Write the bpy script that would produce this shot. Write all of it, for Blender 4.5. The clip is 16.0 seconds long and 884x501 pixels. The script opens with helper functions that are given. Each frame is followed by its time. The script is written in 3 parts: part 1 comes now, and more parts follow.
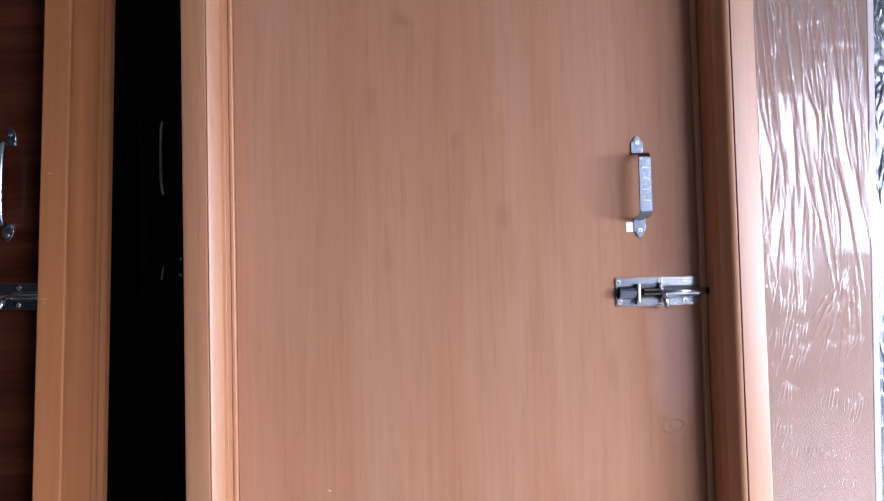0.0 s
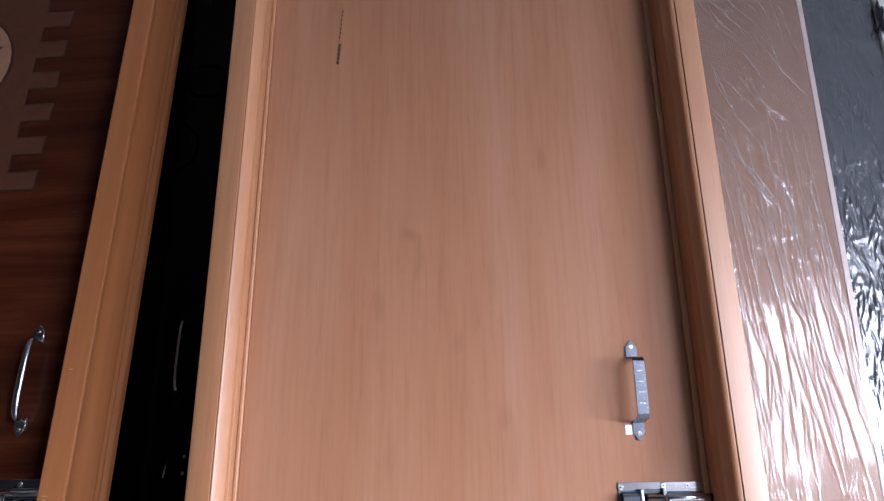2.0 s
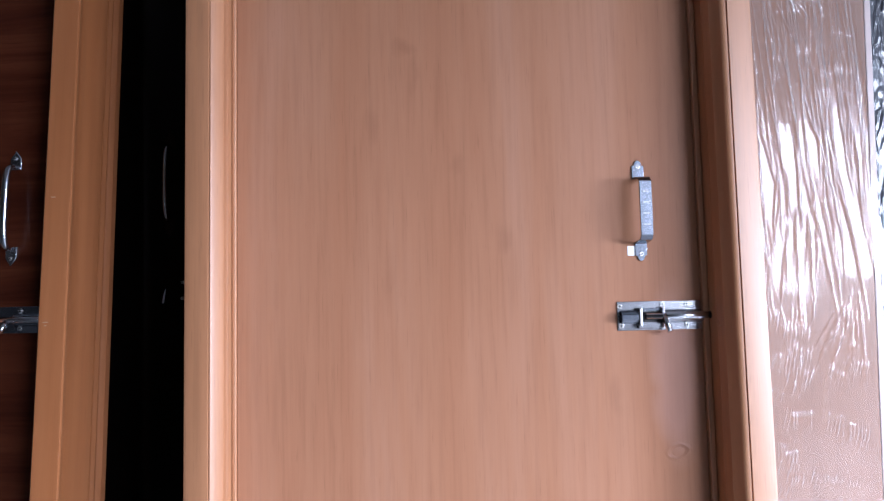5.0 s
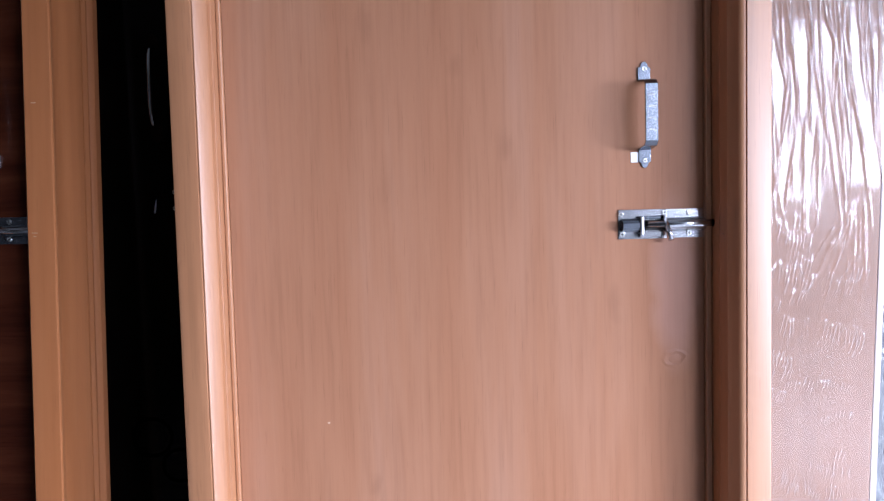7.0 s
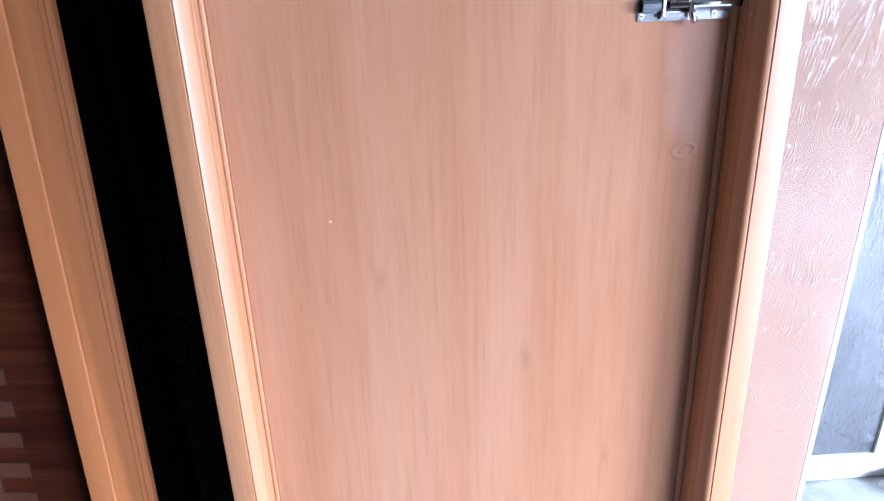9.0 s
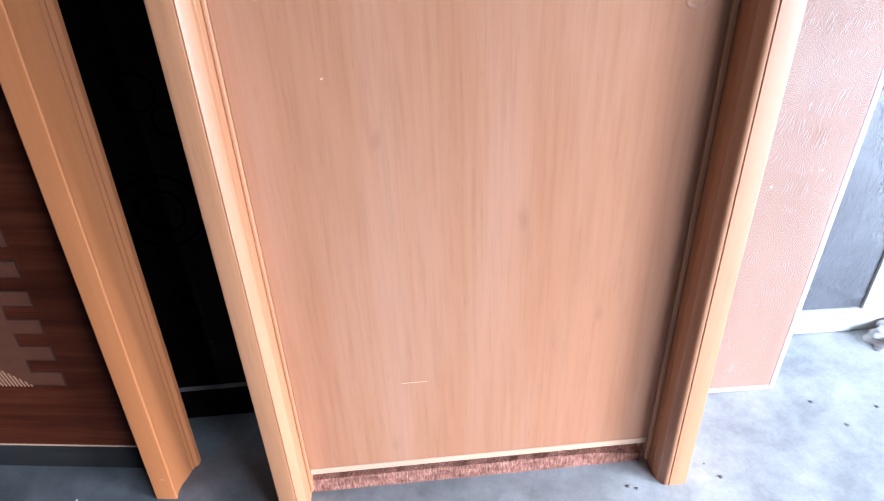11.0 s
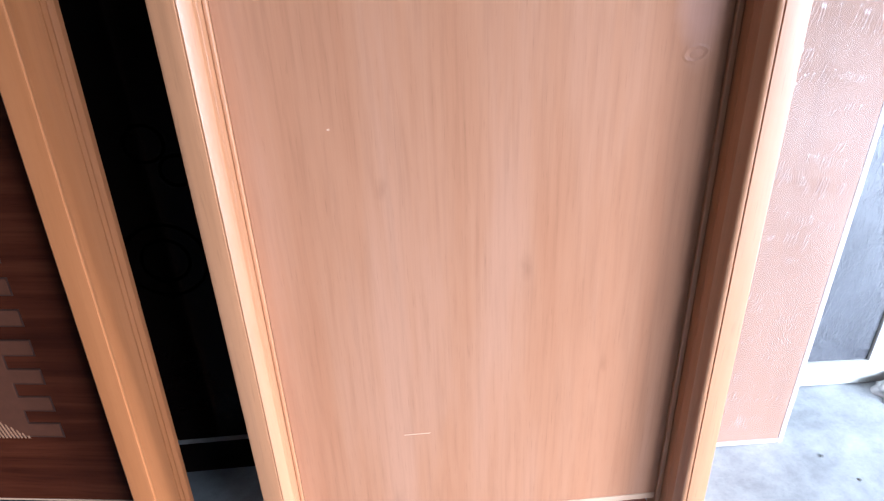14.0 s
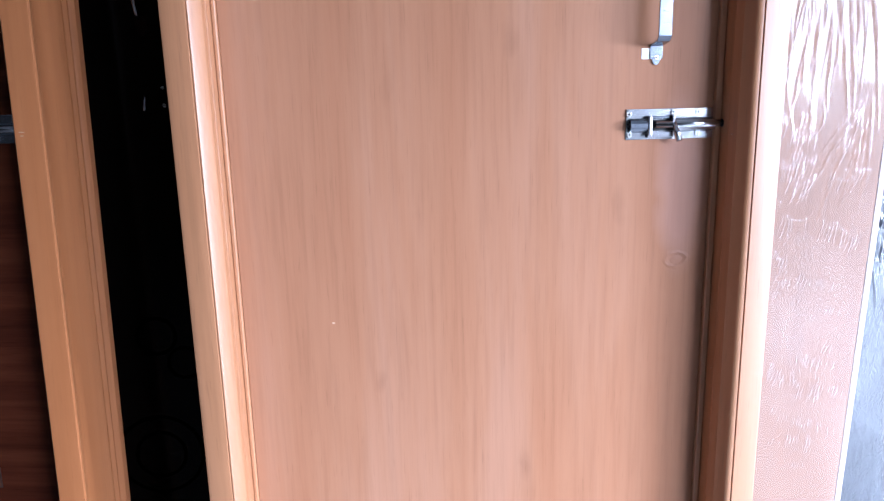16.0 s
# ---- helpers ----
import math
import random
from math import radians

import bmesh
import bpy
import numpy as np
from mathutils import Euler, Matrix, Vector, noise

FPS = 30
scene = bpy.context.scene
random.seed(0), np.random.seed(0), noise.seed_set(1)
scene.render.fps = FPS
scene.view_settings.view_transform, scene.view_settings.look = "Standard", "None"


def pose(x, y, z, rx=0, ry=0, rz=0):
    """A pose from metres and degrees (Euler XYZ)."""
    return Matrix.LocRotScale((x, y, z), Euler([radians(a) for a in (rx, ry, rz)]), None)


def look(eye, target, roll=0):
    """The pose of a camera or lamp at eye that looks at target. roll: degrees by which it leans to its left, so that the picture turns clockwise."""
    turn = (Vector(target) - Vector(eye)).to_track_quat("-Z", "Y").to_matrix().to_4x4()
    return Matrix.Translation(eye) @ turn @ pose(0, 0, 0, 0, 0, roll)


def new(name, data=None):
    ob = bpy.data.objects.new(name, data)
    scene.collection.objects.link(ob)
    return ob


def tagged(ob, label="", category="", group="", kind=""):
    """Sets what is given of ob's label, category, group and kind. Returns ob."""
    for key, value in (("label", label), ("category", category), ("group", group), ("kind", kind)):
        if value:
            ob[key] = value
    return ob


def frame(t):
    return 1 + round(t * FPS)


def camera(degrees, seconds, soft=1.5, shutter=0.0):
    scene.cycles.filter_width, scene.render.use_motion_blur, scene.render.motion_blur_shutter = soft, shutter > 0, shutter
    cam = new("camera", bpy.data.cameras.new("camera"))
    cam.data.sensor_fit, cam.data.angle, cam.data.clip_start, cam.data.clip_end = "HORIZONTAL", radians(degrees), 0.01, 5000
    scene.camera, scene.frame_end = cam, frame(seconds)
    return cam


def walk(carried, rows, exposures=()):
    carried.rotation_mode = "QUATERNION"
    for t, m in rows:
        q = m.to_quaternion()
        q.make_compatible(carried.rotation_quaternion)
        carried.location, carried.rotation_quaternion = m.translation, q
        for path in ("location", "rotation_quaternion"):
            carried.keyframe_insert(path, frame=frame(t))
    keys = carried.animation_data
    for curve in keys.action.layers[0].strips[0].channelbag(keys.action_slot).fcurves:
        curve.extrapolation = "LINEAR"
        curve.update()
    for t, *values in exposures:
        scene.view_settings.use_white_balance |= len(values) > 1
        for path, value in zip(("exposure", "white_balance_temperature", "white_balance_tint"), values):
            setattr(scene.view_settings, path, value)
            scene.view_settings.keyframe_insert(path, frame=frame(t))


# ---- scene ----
cam = camera(65.7, 16.0, soft=1.3)
PATH = [
    (0, (0.23, -0.964, 1.125), (0.348, 1.032, 1.196), -1.4),
    (0.5, (0.231, -0.961, 1.113), (0.342, 1.033, 1.218), -1.1),
    (1, (0.236, -0.979, 1.087), (0.34, 0.978, 1.488), -0.9),
    (1.5, (0.233, -0.994, 1.106), (0.338, 0.936, 1.617), -0.8),
    (2, (0.233, -1.016, 1.119), (0.334, 0.877, 1.757), -0.6),
    (2.5, (0.23, -1.016, 1.081), (0.336, 0.787, 1.938), -0.6),
    (3, (0.231, -1.02, 1.078), (0.332, 0.76, 1.986), -0.3),
    (3.5, (0.231, -1.017, 1.081), (0.324, 0.754, 2.006), -0.2),
    (4, (0.23, -1.017, 1.082), (0.324, 0.763, 1.989), -0.3),
    (4.5, (0.232, -0.981, 1.053), (0.335, 0.914, 1.685), -0.7),
    (5, (0.234, -0.964, 1.121), (0.342, 1.028, 1.269), -1.3),
    (5.2, (0.229, -0.947, 1.063), (0.352, 1.038, 1.272), -1.1),
    (7.5, (0.236, -0.937, 1.126), (0.345, 1.041, 0.842), -1.6),
    (8, (0.208, -0.924, 1.123), (0.367, 1.021, 0.66), -2.0),
    (8.5, (0.205, -0.908, 1.132), (0.356, 0.996, 0.526), -2.1),
    (9, (0.205, -0.892, 1.136), (0.350, 0.96, 0.393), -2.1),
    (9.5, (0.203, -0.881, 1.123), (0.345, 0.936, 0.299), -2.4),
    (10, (0.207, -0.877, 1.136), (0.335, 0.878, 0.182), -2.4),
    (12.5, (0.215, -0.864, 1.129), (0.316, 0.762, -0.032), -2.6),
    (13, (0.209, -0.878, 1.123), (0.319, 0.767, -0.011), -2.8),
    (13.5, (0.209, -0.877, 1.122), (0.322, 0.789, 0.018), -2.6),
    (14, (0.209, -0.878, 1.13), (0.326, 0.863, 0.149), -2.4),
    (14.5, (0.207, -0.897, 1.138), (0.337, 0.925, 0.316), -2.1),
    (15, (0.207, -0.9, 1.126), (0.348, 0.989, 0.474), -2.0),
    (15.5, (0.208, -0.912, 1.135), (0.350, 1.004, 0.575), -1.8),
    (16, (0.212, -0.927, 1.128), (0.352, 1.024, 0.709), -1.4),
]
walk(cam, [(t, look(eye, target, roll)) for t, eye, target, roll in PATH],
     [(0, -0.44, 5500, 10), (1.5, -0.42, 5650, 10), (3, -0.20, 5950, 8), (3.5, -0.20, 5950, 8), (4, -0.16, 5950, 8), (4.5, 0.02, 5600, 8), (5, -0.38, 5450, 9), (7.5, -0.42, 5450, 10), (8, -0.28, 5300, 8), (8.5, 0.0, 5100, 6), (10, -0.04, 5250, 4), (12.5, -0.10, 5400, 3), (13.5, -0.10, 5400, 3), (14.5, -0.05, 5250, 4), (15.5, 0.04, 5150, 5), (16, -0.08, 5150, 6)])

# ---- light ----
world = bpy.data.worlds.new("sky")
scene.world = world
world.use_nodes = True
wn = world.node_tree.nodes
sky = wn.new("ShaderNodeTexSky")
sky.sky_type = "NISHITA"
sky.sun_disc = False
sky.sun_elevation, sky.sun_rotation = radians(50), radians(70)
sky.air_density, sky.dust_density, sky.ozone_density = 1.0, 3.0, 1.0
world.node_tree.links.new(sky.outputs[0], wn["Background"].inputs[0])
wn["Background"].inputs[1].default_value = 0.05

# daylight of the open shop front in the side wall
def daylight(name, eye, target, wide, high, watts, colour, spread):
    lamp = bpy.data.lights.new(name, "AREA")
    lamp.shape, lamp.size, lamp.size_y = "RECTANGLE", wide, high
    lamp.energy, lamp.color, lamp.spread = watts, colour, radians(spread)
    new(name, lamp).matrix_world = look(eye, target)


# the near end of the opening, low and grazing, and the tall clear part further back;
# both lamps are tilted down with a narrowed spread, so light fades with height
daylight("shopfront_daylight", (4.28, -2.2, 1.0), (3.40, -1.67, 0.41), 1.4, 1.2, 225, (1.0, 1.0, 1.08), 82)
daylight("shopfront_sky", (4.25, -5.0, 1.92), (3.55, -4.08, 1.08), 2.3, 1.7, 230, (1.0, 1.0, 1.10), 96)


# ---- materials ----
def material(name):
    m = bpy.data.materials.new(name)
    m.use_nodes = True
    return m, m.node_tree.nodes, m.node_tree.links, m.node_tree.nodes["Principled BSDF"]


def mapped(nodes, links, scale, kind="Object"):
    co = nodes.new("ShaderNodeTexCoord")
    mp = nodes.new("ShaderNodeMapping")
    mp.inputs["Scale"].default_value = scale
    links.new(co.outputs[kind], mp.inputs[0])
    return mp.outputs[0]


def noise_tex(nodes, links, vec, scale, detail=4.0, rough=0.55, distort=0.0):
    n = nodes.new("ShaderNodeTexNoise")
    n.inputs["Scale"].default_value, n.inputs["Detail"].default_value = scale, detail
    n.inputs["Roughness"].default_value, n.inputs["Distortion"].default_value = rough, distort
    links.new(vec, n.inputs["Vector"])
    return n.outputs["Fac"]


def ramp(nodes, links, fac, stops):
    r = nodes.new("ShaderNodeValToRGB")
    e = r.color_ramp.elements
    while len(e) < len(stops):
        e.new(0.5)
    for el, (p, c) in zip(e, stops):
        el.position, el.color = p, (*c, 1)
    links.new(fac, r.inputs[0])
    return r.outputs[0]


def blend(nodes, links, kind, fac, a, b):
    m = nodes.new("ShaderNodeMix")
    m.data_type, m.blend_type = "RGBA", kind
    if isinstance(fac, float):
        m.inputs[0].default_value = fac
    else:
        links.new(fac, m.inputs[0])
    for socket, v in ((m.inputs[6], a), (m.inputs[7], b)):
        if isinstance(v, tuple):
            socket.default_value = (*v, 1)
        else:
            links.new(v, socket)
    return m.outputs[2]


def bump(nodes, links, height, strength, distance, bsdf):
    b = nodes.new("ShaderNodeBump")
    b.inputs["Strength"].default_value, b.inputs["Distance"].default_value = strength, distance
    links.new(height, b.inputs["Height"])
    links.new(b.outputs[0], bsdf.inputs["Normal"])


def spread(nodes, links, fac, low, high):
    r = nodes.new("ShaderNodeMapRange")
    r.inputs[3].default_value, r.inputs[4].default_value = low, high
    links.new(fac, r.inputs[0])
    return r.outputs[0]


def wood(name, dark, mid, light, rough=0.38, grain=1.0, axis="z", relief=0.15, spec=0.5, band=13.0, streak_run=3.0, figure=0.1):
    """Straight-grained laminate: broad bands, fine streaks and short pores along one axis."""
    m, n, l, b = material(name)
    along = {"z": (1, 1, 0.02), "x": (0.02, 1, 1)}[axis]
    broad = noise_tex(n, l, mapped(n, l, tuple(a * band if a == 1 else a * 45 for a in along)), 1.0, 4, 0.55, figure)
    fine = noise_tex(n, l, mapped(n, l, tuple(a * 120 if a == 1 else a * 50 * streak_run for a in along)), 1.0, 4, 0.6, 0.25)
    pores = noise_tex(n, l, mapped(n, l, tuple(a * 420 if a == 1 else a * 950 for a in along)), 1.0, 2, 0.5)
    base = ramp(n, l, broad, [(0.32, dark), (0.5, mid), (0.68, light)])
    streak = ramp(n, l, fine, [(0.3, (1 - 0.13 * grain,) * 3), (0.5, (1.0,) * 3), (0.75, (1 + 0.07 * grain,) * 3)])
    tone = blend(n, l, "MULTIPLY", 1.0, base, streak)
    dots = ramp(n, l, pores, [(0.27, (1 - 0.24 * grain,) * 3), (0.38, (1.0,) * 3)])
    tone = blend(n, l, "MULTIPLY", 0.7, tone, dots)
    l.new(tone, b.inputs["Base Color"])
    l.new(spread(n, l, fine, rough - 0.05, rough + 0.08), b.inputs["Roughness"])
    b.inputs["Specular IOR Level"].default_value = spec
    bump(n, l, pores, relief, 0.0006, b)
    return m


def metal(name, colour, rough):
    m, n, l, b = material(name)
    b.inputs["Metallic"].default_value = 1.0
    b.inputs["Base Color"].default_value = (*colour, 1)
    f = noise_tex(n, l, mapped(n, l, (120, 120, 1500)), 1.0, 3)
    l.new(spread(n, l, f, rough * 0.7, rough * 1.4), b.inputs["Roughness"])
    return m


def plain(name, colour, rough, vary=0.12, scale=30.0, relief=0.0):
    m, n, l, b = material(name)
    v = mapped(n, l, (1, 1, 1))
    f = noise_tex(n, l, v, scale, 5, 0.6)
    g = noise_tex(n, l, v, scale * 0.15, 3, 0.5)
    lo, hi = tuple(c * (1 - vary) for c in colour), tuple(min(1, c * (1 + vary)) for c in colour)
    tone = blend(n, l, "MULTIPLY", 0.6, ramp(n, l, f, [(0.3, lo), (0.7, hi)]), ramp(n, l, g, [(0.3, (1 - vary,) * 3), (0.65, (1.0,) * 3)]))
    l.new(tone, b.inputs["Base Color"])
    b.inputs["Roughness"].default_value = rough
    if relief:
        bump(n, l, f, relief, 0.002, b)
    return m


LEAF = wood("beech_laminate", (0.312, 0.138, 0.072), (0.335, 0.157, 0.086), (0.360, 0.182, 0.110), rough=0.40, grain=0.8, spec=0.12, band=9.0, streak_run=4.5, figure=0.25)


def leaf_marks(m):
    """Knots in the print, a painted patch of light and a shallow dent beside the lock edge."""
    n, l = m.node_tree.nodes, m.node_tree.links
    b = n["Principled BSDF"]
    tone = b.inputs["Base Color"].links[0].from_socket
    co = n.new("ShaderNodeTexCoord")
    wob = n.new("ShaderNodeTexNoise")
    wob.inputs["Scale"].default_value, wob.inputs["Detail"].default_value = 16.0, 4.0
    l.new(co.outputs["Object"], wob.inputs["Vector"])
    warp = n.new("ShaderNodeVectorMath")
    warp.operation = "MULTIPLY_ADD"
    l.new(wob.outputs["Color"], warp.inputs[0])
    warp.inputs[1].default_value = (0.030, 0.0, 0.05)
    l.new(co.outputs["Object"], warp.inputs[2])

    def near(px, pz, rx, rz):
        sub = n.new("ShaderNodeVectorMath")
        sub.operation = "SUBTRACT"
        l.new(warp.outputs[0], sub.inputs[0])
        sub.inputs[1].default_value = (px + 0.015, 0.0, pz + 0.025)
        div = n.new("ShaderNodeVectorMath")
        div.operation = "MULTIPLY"
        l.new(sub.outputs[0], div.inputs[0])
        div.inputs[1].default_value = (1 / rx, 0.0, 1 / rz)
        le = n.new("ShaderNodeVectorMath")
        le.operation = "LENGTH"
        l.new(div.outputs[0], le.inputs[0])
        return le.outputs["Value"]

    for px, pz, rx, rz, deep in ((0.236, 1.488, 0.020, 0.012, 0.86), (0.252, 1.455, 0.007, 0.05, 0.90), (0.393, 0.596, 0.010, 0.030, 0.88), (0.528, 0.40, 0.008, 0.025, 0.88), (0.187, 0.742, 0.010, 0.022, 0.90),
                                 (0.19, 1.37, 0.012, 0.03, 0.90), (0.31, 1.31, 0.012, 0.02, 0.91), (0.375, 1.21, 0.014, 0.03, 0.89), (0.53, 0.985, 0.010, 0.03, 0.90), (0.21, 1.15, 0.012, 0.05, 0.92), (0.17, 0.12, 0.012, 0.03, 0.90), (0.45, 1.62, 0.012, 0.03, 0.91)):
        dark = ramp(n, l, near(px, pz, rx, rz), [(0.25, (deep,) * 3), (1.0, (1.0,) * 3)])
        tone = blend(n, l, "MULTIPLY", 1.0, tone, dark)
    # pale tint stands for light caught by the leaf beside the lock
    lit_patch = ramp(n, l, near(0.616, 1.010, 0.042, 0.140), [(0.50, (0.38,) * 3), (1.0, (0.0,) * 3)])
    tone = blend(n, l, "MIX", lit_patch, tone, (0.46, 0.265, 0.215))
    l.new(tone, b.inputs["Base Color"])
    ring = ramp(n, l, near(0.612, 0.902, 0.020, 0.017), [(0.0, (0.35,) * 3), (0.45, (0.1,) * 3), (0.75, (0.8,) * 3), (1.0, (0.5,) * 3)])
    bp = n.new("ShaderNodeBump")
    bp.inputs["Strength"].default_value, bp.inputs["Distance"].default_value = 0.55, 0.004
    l.new(ring, bp.inputs["Height"])
    l.new(b.inputs["Normal"].links[0].from_socket, bp.inputs["Normal"])
    l.new(bp.outputs[0], b.inputs["Normal"])


leaf_marks(LEAF)
FRAME = wood("beech_frame", (0.355, 0.155, 0.068), (0.39, 0.177, 0.081), (0.425, 0.203, 0.101), rough=0.44, grain=0.9, relief=0.06, spec=0.75)
FRAME_H = wood("beech_frame_head", (0.355, 0.155, 0.068), (0.39, 0.177, 0.081), (0.425, 0.203, 0.101), rough=0.44, grain=0.9, axis="x", relief=0.06, spec=0.75)
ORANGE = wood("honey_frame", (0.345, 0.121, 0.040), (0.38, 0.139, 0.049), (0.42, 0.161, 0.061), rough=0.36, grain=0.5, relief=0.06, spec=0.28)
ORANGE_H = wood("honey_frame_head", (0.345, 0.121, 0.040), (0.38, 0.139, 0.049), (0.42, 0.161, 0.061), rough=0.36, grain=0.5, axis="x", relief=0.06, spec=0.28)
LIPPING = wood("pale_lipping", (0.46, 0.28, 0.18), (0.51, 0.325, 0.215), (0.56, 0.37, 0.25), rough=0.5, grain=0.4, axis="x")
WALNUT = wood("walnut_laminate", (0.034, 0.008, 0.004), (0.057, 0.0135, 0.006), (0.084, 0.022, 0.010), rough=0.20, grain=1.6, axis="x", relief=0.05, spec=0.09, figure=1.6)
INLAY = plain("inlay_brown", (0.092, 0.034, 0.019), 0.4, 0.10, 60)
INLAY_PALE = plain("inlay_pale", (0.30, 0.155, 0.09), 0.5, 0.08, 60)
for glazed in (INLAY, INLAY_PALE):
    glazed.node_tree.nodes["Principled BSDF"].inputs["Specular IOR Level"].default_value = 0.15
INLAY_DARK = plain("inlay_dark", (0.030, 0.011, 0.007), 0.4, 0.1, 60)
BLACK_DOOR = plain("black_laminate", (0.0035, 0.0022, 0.0018), 0.14, 0.2, 20)
BLACK_DOOR.node_tree.nodes["Principled BSDF"].inputs["Specular IOR Level"].default_value = 0.06
BLACK_RING = plain("black_laminate_ring", (0.007, 0.0032, 0.0022), 0.2, 0.2, 20)
BLACK_RING.node_tree.nodes["Principled BSDF"].inputs["Specular IOR Level"].default_value = 0.08
STEEL = metal("brushed_steel", (0.25, 0.265, 0.305), 0.20)
CHROME = metal("bright_steel", (0.50, 0.49, 0.51), 0.20)
GLINT_STEEL = metal("glint_steel", (0.26, 0.26, 0.27), 0.16)
SCREW = metal("screw_zinc", (0.80, 0.79, 0.76), 0.25)
DARK = plain("slot_shadow", (0.02, 0.017, 0.015), 0.6)
INK = plain("dark_ink", (0.05, 0.03, 0.025), 0.6)
PRINT = plain("brown_print", (0.36, 0.235, 0.19), 0.7)
STICKER = plain("white_sticker", (0.85, 0.85, 0.84), 0.4, 0.03)
PACK = wood("wrapped_laminate", (0.258, 0.140, 0.090), (0.282, 0.155, 0.101), (0.310, 0.174, 0.117), rough=0.5, grain=0.7, spec=0.2, band=9.0, streak_run=5.0, figure=0.3)
CARD = plain("pale_cardboard", (0.56, 0.55, 0.52), 0.75, 0.08, 14, 0.1)
TAPE = plain("white_edge_tape", (0.50, 0.40, 0.37), 0.45, 0.08, 25)
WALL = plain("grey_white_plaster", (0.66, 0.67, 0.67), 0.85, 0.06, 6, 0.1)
# near black: the room's unlit depth is put into this wall colour
SHADE_WALL = plain("shaded_wall", (0.045, 0.043, 0.042), 0.9, 0.1, 6, 0.1)
CEIL = plain("grey_ceiling_paint", (0.50, 0.515, 0.53), 0.9, 0.04, 5, 0.05)
OUTSIDE = plain("dusty_ground", (0.30, 0.28, 0.25), 0.9, 0.15, 3)


def sawn():
    """Reddish timber with upright saw strokes, torn pale fibres and worn patches."""
    m, n, l, b = material("rough_sawn_timber")
    strokes = noise_tex(n, l, mapped(n, l, (260, 260, 55)), 1.0, 4, 0.65, 0.4)
    patches = noise_tex(n, l, mapped(n, l, (22, 22, 60)), 1.0, 4, 0.6, 0.3)
    tone = ramp(n, l, strokes, [(0.30, (0.105, 0.042, 0.030)), (0.5, (0.265, 0.115, 0.080)), (0.70, (0.42, 0.235, 0.18))])
    tone = blend(n, l, "MULTIPLY", 0.8, tone, ramp(n, l, patches, [(0.32, (0.55, 0.50, 0.48)), (0.6, (1.1, 1.1, 1.1))]))
    l.new(tone, b.inputs["Base Color"])
    b.inputs["Roughness"].default_value, b.inputs["Specular IOR Level"].default_value = 0.9, 0.15
    bump(n, l, strokes, 0.7, 0.003, b)
    return m


BLOCK = sawn()



def cement():
    m, n, l, b = material("cement_floor")
    v = mapped(n, l, (1, 1, 1))
    big = noise_tex(n, l, v, 2.2, 6, 0.62, 0.15)
    mid = noise_tex(n, l, v, 11.0, 8, 0.72, 0.15)
    fine = noise_tex(n, l, v, 140.0, 3, 0.6)
    # cement painted paler towards the right, for the daylight that falls in there
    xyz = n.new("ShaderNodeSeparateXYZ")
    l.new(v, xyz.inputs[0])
    light_edge = n.new("ShaderNodeMath")
    light_edge.operation = "MULTIPLY_ADD"
    l.new(big, light_edge.inputs[0])
    light_edge.inputs[1].default_value = 1.3
    l.new(xyz.outputs["X"], light_edge.inputs[2])
    lit_side = n.new("ShaderNodeMapRange")
    lit_side.inputs[1].default_value, lit_side.inputs[2].default_value = 0.35, 1.55
    l.new(light_edge.outputs[0], lit_side.inputs[0])
    # one cement in two painted tones: the dim left, then the lit right
    dim_cement = ramp(n, l, big, [(0.3, (0.062, 0.066, 0.070)), (0.7, (0.120, 0.126, 0.130))])
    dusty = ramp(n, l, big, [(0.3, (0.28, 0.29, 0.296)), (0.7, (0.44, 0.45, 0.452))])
    # unseen floor near the front painted dark again, to cut bounced light
    bounce_cut = n.new("ShaderNodeMapRange")
    bounce_cut.inputs[1].default_value, bounce_cut.inputs[2].default_value = 2.1, 3.0
    bounce_cut.inputs[3].default_value, bounce_cut.inputs[4].default_value = 1.0, 0.15
    l.new(xyz.outputs["X"], bounce_cut.inputs[0])
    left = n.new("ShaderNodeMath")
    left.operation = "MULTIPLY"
    l.new(lit_side.outputs[0], left.inputs[0])
    l.new(bounce_cut.outputs[0], left.inputs[1])
    tone = blend(n, l, "MIX", left.outputs[0], dim_cement, dusty)
    cloud = ramp(n, l, mid, [(0.32, (0.66, 0.67, 0.68)), (0.52, (1, 1, 1)), (0.72, (1.35, 1.35, 1.33))])
    tone = blend(n, l, "MULTIPLY", 0.85, tone, cloud)
    grit = ramp(n, l, fine, [(0.25, (0.8, 0.8, 0.8)), (0.45, (1, 1, 1))])
    l.new(blend(n, l, "MULTIPLY", 0.6, tone, grit), b.inputs["Base Color"])
    l.new(spread(n, l, mid, 0.42, 0.7), b.inputs["Roughness"])
    bump(n, l, mid, 0.15, 0.004, b)
    return m


